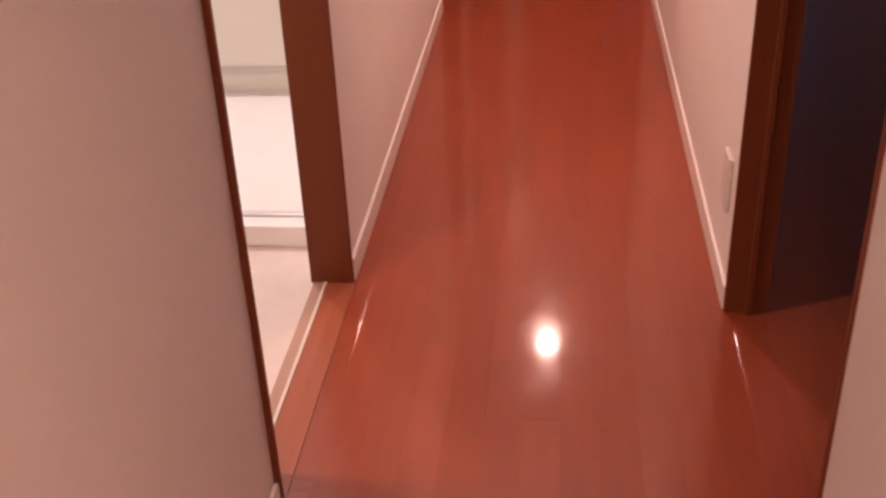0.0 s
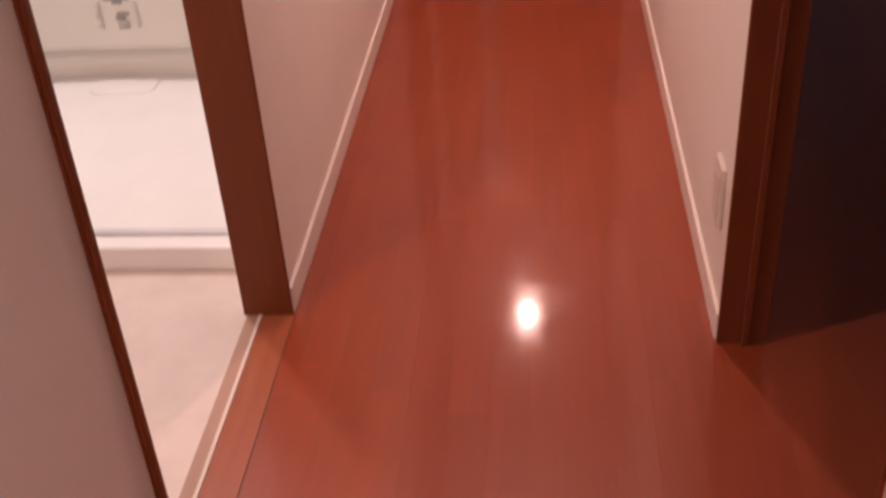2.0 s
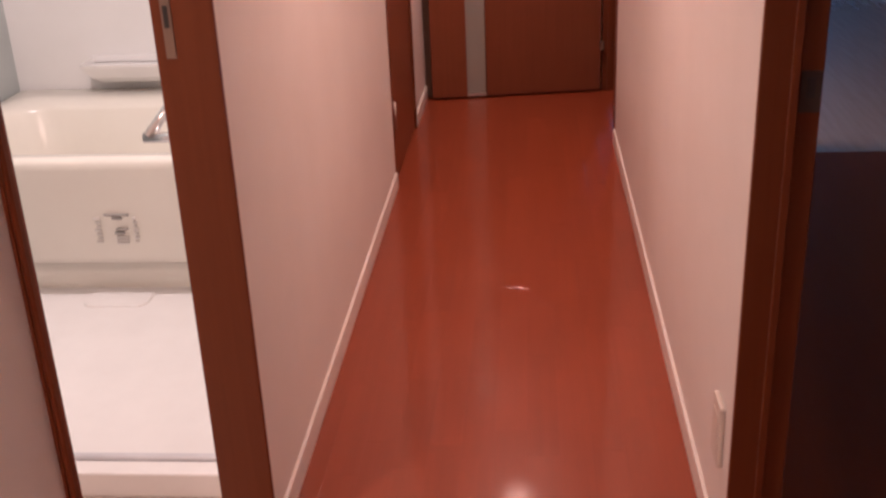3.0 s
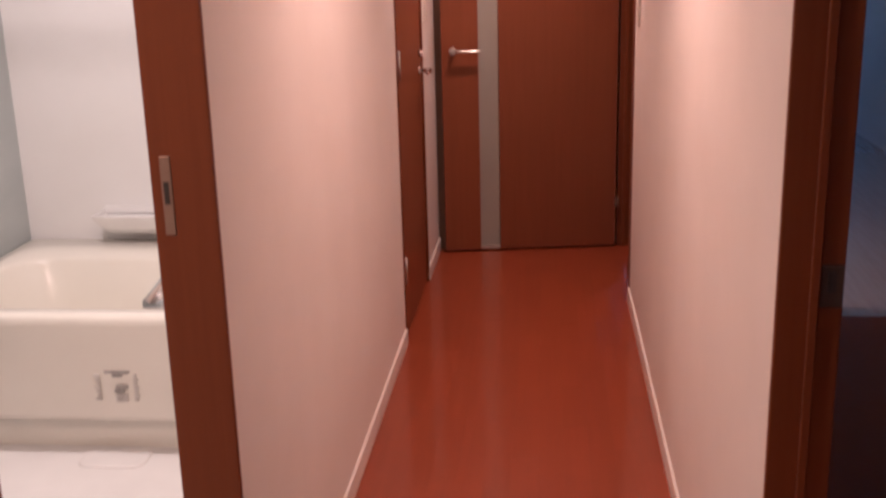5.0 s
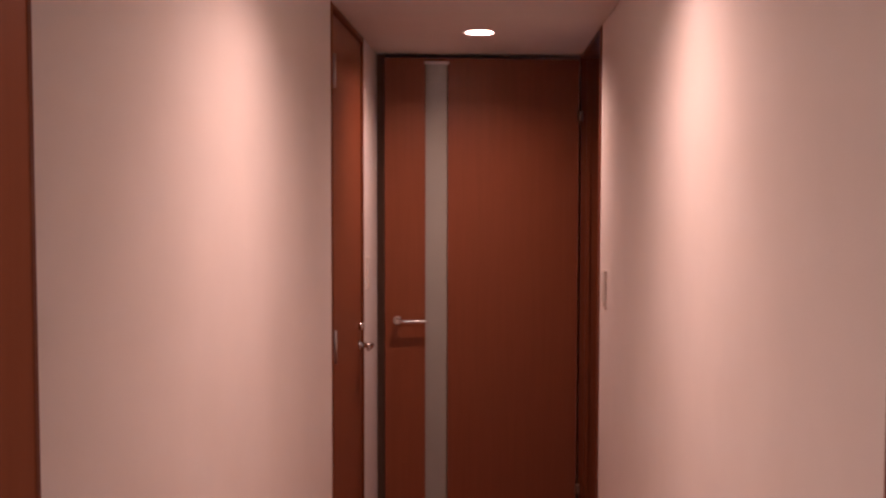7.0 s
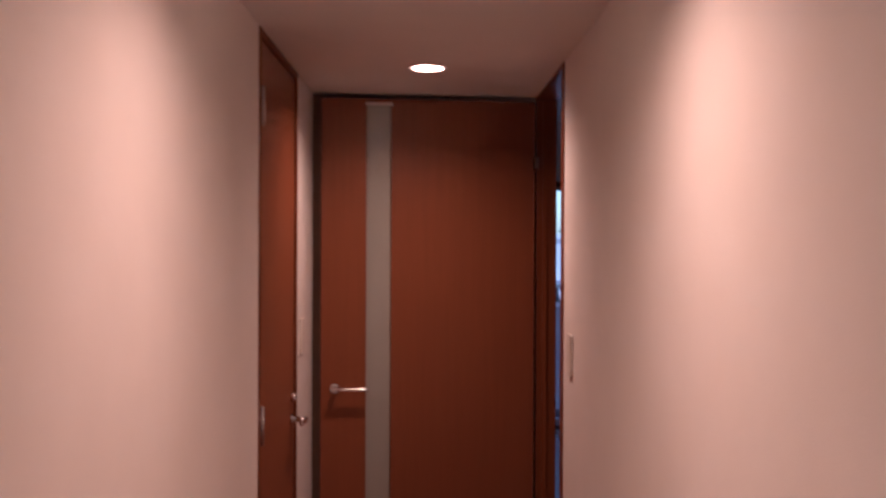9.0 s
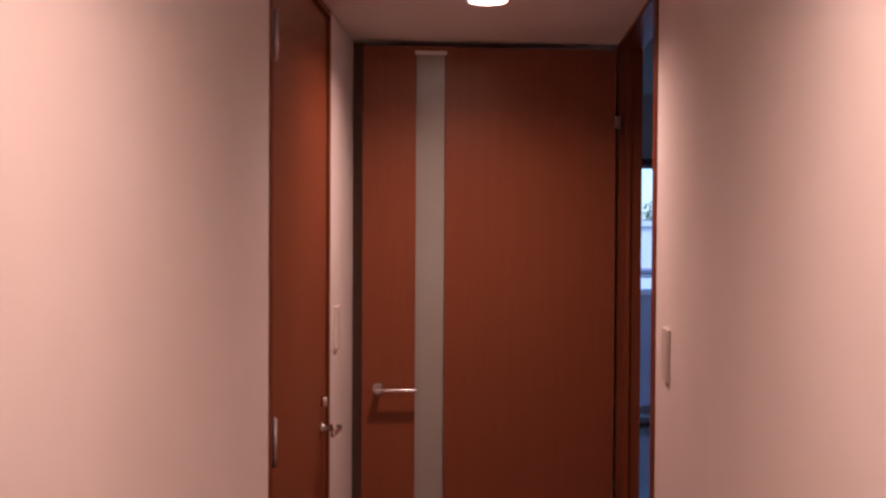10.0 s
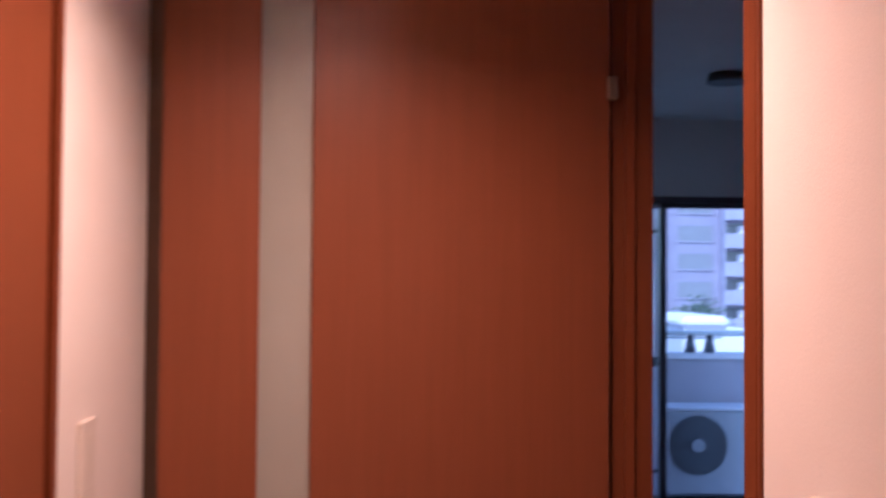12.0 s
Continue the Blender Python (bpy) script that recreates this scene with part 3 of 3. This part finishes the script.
# ---------------------------------------------------------------- living room
LX0, LX1, LY0, LY1, LH = W + TR, 2.76, 2.5, 8.0, 2.45
WX0, WX1, WZ1 = 0.92, 2.70, 1.97
structure("wall_living_left", (W, LX0, YEND + 0.1, LY1, 0, LH), M_WALL, "off-white living room wall", "wall")
structure("wall_living_right", (LX1, LX1 + 0.1, LY0, LY1, 0, LH), M_WALL, "off-white living room wall", "wall")
structure("wall_window_above", (LX0, LX1, LY1, LY1 + 0.14, WZ1, LH), M_WALL, "off-white wall above the balcony window", "wall")
structure("wall_window_side", (WX1, LX1, LY1, LY1 + 0.14, 0, WZ1), M_WALL, "off-white wall beside the balcony window", "wall")
structure("ceiling_living", (W, LX1 + 0.1, LY0, LY1 + 0.14, LH, LH + 0.1), M_CEIL, "pale living room ceiling", "ceiling")
structure("wall_living_upper", (W, LX0, LY0, YEND + 0.1, CEIL + 0.2, LH), M_WALL, "off-white wall above the doorway", "wall")
cl = base("ceiling_lamp_socket", 2.03, 6.55, LH, 0, "round dark ceiling lamp socket", "ceiling lamp")
part("plate", tube(bmesh.new(), (0, 0, -0.045), (0, 0, 0.0), 0.10, 28, 0.09), M_DARKDISC, cl, "", True)

# Balcony window: two sliding sashes in a dark frame
wn = base("window_1", (WX0 + WX1) / 2, LY1 + 0.05, 0, 0, "full-height sliding balcony window with dark aluminium sashes", "window", kind="structure")
cx = (WX0 + WX1) / 2
MX = 2.08 - cx
hw = (WX1 - WX0) / 2
bm = box(bmesh.new(), -hw, hw, -0.05, 0.07, WZ1 - 0.04, WZ1)
part("window_head", bm, M_ALU, wn)
part("window_sill", box(bmesh.new(), -hw, hw, -0.190, -0.052, 0.018, 0.062, 0.004), M_BATHFLOOR, wn, "pale sill ledge under the sashes")
part("threshold", box(bmesh.new(), -hw, hw, -0.185, 0.09, 0.0, 0.0175), M_ALU, wn, "dark threshold under the sill")
for x in (-hw, hw - 0.035):
    part("window_frame", box(bmesh.new(), x, x + 0.035, -0.05, 0.07, 0.05, WZ1 - 0.04), M_ALU, wn)


def sash(x0, x1, y, material, stile):
    s = part("sash", box(bmesh.new(), x0, x1, y, y + 0.025, 0.05, 0.11), material, wn)
    for a in (x0, x1 - stile):
        part("stile", box(bmesh.new(), a, a + stile, y, y + 0.025, 0.11, WZ1 - 0.07, 0.002), material, s)
    part("top_rail", box(bmesh.new(), x0, x1, y, y + 0.025, WZ1 - 0.07, WZ1 - 0.04), material, s)
    p = part("pane", box(bmesh.new(), x0 + stile, x1 - stile, y + 0.010, y + 0.014, 0.11, WZ1 - 0.07), M_GLASS, s)
    p.visible_shadow = False
    return s


part("track", box(bmesh.new(), -hw, hw, -0.050, 0.09, 0.018, 0.05), M_ALULIGHT, wn, "aluminium sash track")
sash(-hw + 0.035, MX + 0.024, 0.034, M_ALULIGHT, 0.040)
s2 = sash(MX - 0.015, hw - 0.035, -0.005, M_ALU, 0.042)

# Balcony
structure("balcony_floor", (-2.0, 7.0, LY1 + 0.14, 9.25, -0.16, -0.06), M_CONC, "grey concrete balcony floor", "floor")
structure("balcony_parapet", (-2.0, 7.0, 9.10, 9.25, -0.16, 0.89), M_CONC, "grey concrete balcony parapet", "parapet")
structure("balcony_coping", (-2.0, 7.0, 9.08, 9.27, 0.89, 0.93), M_FACADEW, "pale coping on the balcony parapet", "coping")
# Slab out of view, added to keep sky light off the balcony.
structure("balcony_shade_slab", (-2.0, 7.0, LY1 + 0.14, 9.27, 2.56, 2.72), M_CONC, "unseen grey concrete slab added to shade the balcony", "ceiling")
rl = base("balcony_rail", 2.5, 9.17, 0.93, 0, "metal handrail on short posts above the parapet", "handrail")
part("handrail", tube(bmesh.new(), (-4.5, 0, 0.14), (4.5, 0, 0.14), 0.02, 14), M_ALULIGHT, rl, "", True)
part("lower_rail", tube(bmesh.new(), (-4.5, 0, 0.108), (0.29, 0, 0.108), 0.008, 12), M_ALULIGHT, rl, "", True)
for i in range(8):
    for dx in (-0.07, 0.07):
        x = -4.27 + 1.1 * i + dx
        part("post", tube(bmesh.new(), (x, 0, 0.0), (x, 0, 0.13), 0.045, 14, 0.022), M_ALU, rl, "", True)

# Downpipe close outside the window
dp = base("downpipe", 2.116, 8.35, -0.06, 0, "pale plastic downpipe with dark clamps on the balcony", "pipe")
part("pipe", tube(bmesh.new(), (0, 0, 1.0), (0, 0, 2.75), 0.024, 18), M_FACADEW, dp, "", True)
part("lower_pipe", tube(bmesh.new(), (-0.006, 0, 0), (-0.006, 0, 1.0), 0.014, 16), M_FACADEW, dp, "", True)
for z, r in ((0.275, 0.019), (1.0, 0.030), (1.83, 0.028)):
    part("clamp", tube(bmesh.new(), (-0.002, 0, z - (0.05 if r > 0.029 else 0.012)), (-0.002, 0, z + 0.012), r, 18), M_DARKMETAL, dp, "dark clamp", True)

# Outdoor air conditioner unit
ac = base("outdoor_unit", 2.68, 8.86, -0.06, 0, "off-white outdoor air conditioner unit with a dark round fan", "air conditioner")
for x in (-0.30, 0.24):
    part("foot", box(bmesh.new(), x, x + 0.06, -0.17, 0.17, 0.0, 0.05, 0.004), M_RUBBER, ac)
part("casing", box(bmesh.new(), -0.39, 0.39, -0.14, 0.14, 0.05, 0.62, 0.012, 2), M_UNIT, ac)
part("lid", box(bmesh.new(), -0.40, 0.40, -0.15, 0.15, 0.62, 0.645, 0.008, 2), M_FACADEW, ac, "pale lid")
fx, fz = -0.19, 0.385
fan = part("fan_opening", tube(bmesh.new(), (fx, -0.139, fz), (fx, -0.146, fz), 0.205, 40), M_GRILLE, ac, "dark round fan opening")
bm = bmesh.new()
for r in (0.06, 0.09, 0.12, 0.15, 0.17, 0.19):
    tv = [[], []]
    for i in range(40):
        a = 2 * math.pi * i / 40
        for j, rr in enumerate((r - 0.003, r + 0.003)):
            tv[j].append(bm.verts.new((fx + rr * math.cos(a), -0.155, fz + rr * math.sin(a))))
    for i in range(40):
        bm.faces.new((tv[0][i], tv[0][(i + 1) % 40], tv[1][(i + 1) % 40], tv[1][i]))
bmesh.ops.solidify(bm, geom=bm.faces[:], thickness=0.004)
part("grille", bm, M_RUBBER, fan)
part("hub", tube(bmesh.new(), (fx, -0.146, fz), (fx, -0.165, fz), 0.045, 24), M_UNIT, fan, "pale round fan hub", True)

# ---------------------------------------------------------------- the town outside
structure("ground", (-900, 900, -900, 2500, -9.2, -9.0), M_GROUND, "grey town ground far below the balcony", "ground")
STOREY = 2.9


def apartment(x, y, z0, storeys, bays, label, wall):
    """A slab block. bays: (width, kind) from its left end; kind is balcony, window or plain."""
    w = sum(width for width, kind in bays)
    b = base("apartment_building", x, y, z0, 0, label, "building")
    hgt = storeys * STOREY
    part("wall", box(bmesh.new(), 0, w, 0.0, 12, 0, hgt), wall, b)
    part("roof", box(bmesh.new(), -0.2, w + 0.2, -0.3, 12.2, hgt, hgt + 0.7), M_FACADE, b)
    for s in range(storeys):
        xx, z = 0.0, s * STOREY
        for width, kind in bays:
            if kind == "balcony":
                part("balcony", box(bmesh.new(), xx, xx + width - 0.15, -1.5, 0.0, z - 0.25, z + 1.25), M_BALCONY, b)
                win = part("window", box(bmesh.new(), xx + 0.4, xx + width - 0.5, -0.05, 0.03, z + 0.3, z + 2.3), M_FACADED, b)
                part("frame", box(bmesh.new(), xx + width / 2 - 0.08, xx + width / 2 + 0.08, -0.10, -0.05, z + 0.3, z + 2.3), M_FACADEW, win)
                part("lamp", box(bmesh.new(), xx + width * 0.32, xx + width * 0.32 + 0.6, -0.5, -0.1, z + 1.3, z + 2.1), M_FACADEW, b)
                part("divider", box(bmesh.new(), xx - 0.05, xx + 0.15, -1.45, 0.0, z + 1.25, z + 2.65), M_BALCONY, b)
            elif kind == "window":
                win = part("window", box(bmesh.new(), xx + 0.3, xx + width - 0.3, -0.05, 0.03, z + 0.45, z + 2.1), M_SHUTTER, b)
                part("sill", box(bmesh.new(), xx + 0.2, xx + width - 0.2, -0.15, 0.0, z + 0.35, z + 0.45), M_BALCONY, win)
            xx += width
    return b


apartment(24.6, 111, -8.96, 9, [(2.9, "balcony"), (1.2, "plain"), (4.2, "window"), (0.5, "plain"), (5.6, "balcony"), (5.6, "balcony")],
          "grey multi-storey apartment building with stacked white balconies", M_FACADE)
tw = base("office_tower", 25.6, 150, -9.0, 0, "distant blue-grey tower block", "building")
part("wall", box(bmesh.new(), 0, 4.2, 0, 10, 0, 17.0), M_FACADE, tw)
part("roof", box(bmesh.new(), -0.2, 4.4, -0.2, 10.2, 17.0, 17.5), M_FACADE, tw)
tw = base("office_tower", 30.0, 150, -9.0, 0, "distant pale tower block", "building")
part("wall", box(bmesh.new(), 0, 3.6, 0, 10, 0, 15.6), M_FACADEW, tw)
part("roof", box(bmesh.new(), -0.2, 3.8, -0.2, 10.2, 15.6, 16.0), M_FACADEW, tw)
lowb = base("low_building", 6.4, 50, -9.0, 0, "low white building with a flat roof and one window", "building")
part("wall", box(bmesh.new(), 0, 5.6, 0, 12, 0, 10.6), M_FACADEW, lowb)
part("roof", box(bmesh.new(), -0.2, 5.8, -0.2, 12.2, 10.6, 10.85), M_FACADEW, lowb)
win = part("window", box(bmesh.new(), 2.35, 2.75, -0.05, 0.02, 9.2, 10.05), M_FACADED, lowb)
part("hood", box(bmesh.new(), 2.25, 2.85, -0.2, 0.0, 10.05, 10.2), M_FACADED, win)
part("gutter", box(bmesh.new(), -0.05, 5.65, -0.12, 0.0, 8.55, 8.65), M_FACADE, lowb)
lowb = base("low_building", 16.0, 60, -9.0, 0, "low white warehouse roof between the blocks", "building")
part("wall", box(bmesh.new(), 0, 4.0, 0, 9, 0, 8.0), M_FACADEW, lowb)
part("roof", box(bmesh.new(), -0.2, 2.6, -0.3, 9.2, 8.0, 8.75, 0.3), M_FACADEW, lowb)


def tree(x, y, z0, h, seed):
    rng = random.Random(seed)
    t = base("tree", x, y, z0, 0, "hazy leafy street tree between the buildings", "tree")
    bm = tube(bmesh.new(), (0, 0, 0), (0, 0, h * 0.75), 0.20, 10, 0.06)
    for i in range(7):
        a, zz = rng.uniform(0, 6.28), h * rng.uniform(0.4, 0.7)
        tube(bm, (0, 0, zz), (math.cos(a) * h * 0.2, math.sin(a) * h * 0.2, zz + h * 0.2), 0.06, 6, 0.02)
    part("trunk", bm, M_BARK, t)
    bm = bmesh.new()
    for i in range(1400):
        u, v, rr = rng.uniform(0, 6.28), rng.uniform(-1, 1), rng.uniform(0.35, 1.0) ** 0.5 * rng.uniform(0.75, 1.1)
        q = math.sqrt(1 - v * v)
        p = Vector((q * math.cos(u) * h * 0.27 * rr, q * math.sin(u) * h * 0.27 * rr, h * 0.72 + v * h * 0.3 * rr))
        d1v = Vector((rng.uniform(-1, 1), rng.uniform(-1, 1), rng.uniform(-1, 1))).normalized() * 0.16
        d2v = d1v.orthogonal().normalized() * 0.10
        bm.faces.new([bm.verts.new(p + k2) for k2 in (d1v, d2v, -d1v, -d2v)])
    part("crown", bm, M_LEAF, t)


tree(22.5, 80, -9.0, 9.6, 3)
tree(13.6, 80, -9.0, 13.2, 5)

# ---------------------------------------------------------------- fittings of the corridor
proto = None
for lx, ly in LAMPS:
    if proto:
        # The added third lamp gets the same fitting, out of view.
        copy_thing(proto, pose(lx, ly, CEIL))
        continue
    proto = base("downlight", lx, ly, CEIL, 0, "small round recessed downlight, switched on", "downlight", "corridor downlights")
    bm = bmesh.new()
    for r, z in ((0.060, -0.001), (0.061, -0.004), (0.050, -0.004), (0.048, 0.004), (0.047, 0.09)):
        vs = [bm.verts.new((r * math.cos(2 * math.pi * i / 40), r * math.sin(2 * math.pi * i / 40), z)) for i in range(40)]
        if len(bm.verts) > 40:
            for i in range(40):
                bm.faces.new((prev[i], prev[(i + 1) % 40], vs[(i + 1) % 40], vs[i]))
        prev = vs
    part("trim_ring", bm, M_TRIM, proto, "white trim ring and reflector", True)
    part("bulb", tube(bmesh.new(), (0, 0, 0.026), (0, 0, 0.07), 0.046, 32), M_BULB, proto, "glowing lamp face")


def switch(x, y, z, side, tall, label):
    """A rounded wall plate with one rocker; side is the way it faces along x."""
    s = base("wall_switch", x, y, z, 0, label, "switch", "wall plates")
    h = tall / 2
    xs = sorted((0.0, side * 0.009))
    pl2 = part("plate", box(bmesh.new(), xs[0], xs[1], -0.035, 0.035, -h, h, 0.003, 2), M_PLATE, s)
    xs = sorted((side * 0.008, side * 0.0092))
    part("rocker", box(bmesh.new(), xs[0], xs[1], -0.024, 0.024, -h + 0.020, h - 0.020, 0.0015), M_PLATE, pl2)
    return s


switch(0.0, 2.965, 1.160, 1, 0.120, "off-white wall switch plate beside the toilet door")
switch(W, 2.385, 1.160, -1, 0.117, "off-white wall switch plate beside the living room doorway")
ol = base("wall_outlet", W, 0.022, 0.262, 0, "off-white wall outlet plate low on the corridor wall", "outlet", "wall plates")
pl2 = part("plate", box(bmesh.new(), -0.010, 0.0, -0.035, 0.035, -0.062, 0.062, 0.003, 2), M_PLATE, ol)
part("insert", box(bmesh.new(), -0.0112, -0.0095, -0.022, 0.022, -0.040, 0.040, 0.0006), M_PLATE, pl2)

# ---------------------------------------------------------------- floor planks
PW, GAP = 0.0728, 0.00003
plank_mesh = {}
fl = bpy.data.objects["floor"]


def plank_of(length):
    key = round(length, 3)
    if key not in plank_mesh:
        bm = bmesh.new()
        e = 0.0008
        w2, l2 = PW / 2 - GAP, key / 2 - GAP
        rings = [[(sx * w2, sy * l2, -0.012) for sx, sy in ((-1, -1), (1, -1), (1, 1), (-1, 1))],
                 [(sx * w2, sy * l2, -0.0002) for sx, sy in ((-1, -1), (1, -1), (1, 1), (-1, 1))],
                 [(sx * (w2 - e), sy * (l2 - e), 0.0) for sx, sy in ((-1, -1), (1, -1), (1, 1), (-1, 1))]]
        rings = [[bm.verts.new(p) for p in r] for r in rings]
        for a, b2 in zip(rings, rings[1:]):
            for i in range(4):
                bm.faces.new((a[i], a[(i + 1) % 4], b2[(i + 1) % 4], b2[i]))
        bm.faces.new(rings[-1])
        me = bpy.data.meshes.new("plank")
        bmesh.ops.recalc_face_normals(bm, faces=bm.faces)
        bm.to_mesh(me)
        bm.free()
        me.materials.append(M_FLOOR)
        plank_mesh[key] = me
    return plank_mesh[key]


rng = random.Random(11)


def lay(x, y0, length, z=0.0):
    ob = new("plank", plank_of(length))
    ob.location = (x, y0 + length / 2, z)
    ob.rotation_euler = (radians(rng.uniform(-0.03, 0.03)), radians(rng.uniform(-0.10, 0.10)), 0)
    ob.parent = fl


LENGTHS = (0.303, 0.380, 0.455, 0.515, 0.606)
SEAM = 0.4135       # one long joint, from which all strips are set out
first = math.ceil((0.012 - SEAM) / PW) - 1
for i in range(first, 12):
    x = SEAM + (i + 0.5) * PW
    if x - PW / 2 > W + 0.02:
        break
    y = -2.6 + rng.uniform(-0.4, 0.0) if i else -2.461
    n = 0
    while y < YEND:
        ln = rng.choice(LENGTHS)
        if i == 0:
            ln = (0.455, 0.606, 0.455, 0.455, 0.520, 0.390)[n] if n < 6 else ln
        n += 1
        lay(x, y, ln)
        y += ln

# The rooms beside it, one joined sheet of planks each
def sheet(name, x0, x1, y0, y1, label, seed, material):
    rng = random.Random(seed)
    bm = bmesh.new()
    x = x0
    while x < x1:
        xe = min(x + PW, x1)
        y = y0 - rng.uniform(0, 0.4)
        while y < y1:
            ln = rng.choice(LENGTHS)
            a, b2 = max(y, y0) + GAP, min(y + ln, y1) - GAP
            if b2 - a > 0.02:
                bm.faces.new([bm.verts.new(p) for p in ((x + GAP, a, 0), (xe - GAP, a, 0), (xe - GAP, b2, 0), (x + GAP, b2, 0))])
            y += ln
        x = xe
    me = bpy.data.meshes.new(name)
    bm.to_mesh(me)
    bm.free()
    me.materials.append(material)
    ob = new(name, me)
    return tagged(ob, label, "floor", kind="stuff")


XR = SEAM + 7 * PW
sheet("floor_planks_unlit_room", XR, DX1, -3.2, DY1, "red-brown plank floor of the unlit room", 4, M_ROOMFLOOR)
sheet("floor_planks_living_room", W + 0.076, LX1, DY1, LY1, "pale plank floor of the living room", 5, M_PALEFLOOR)
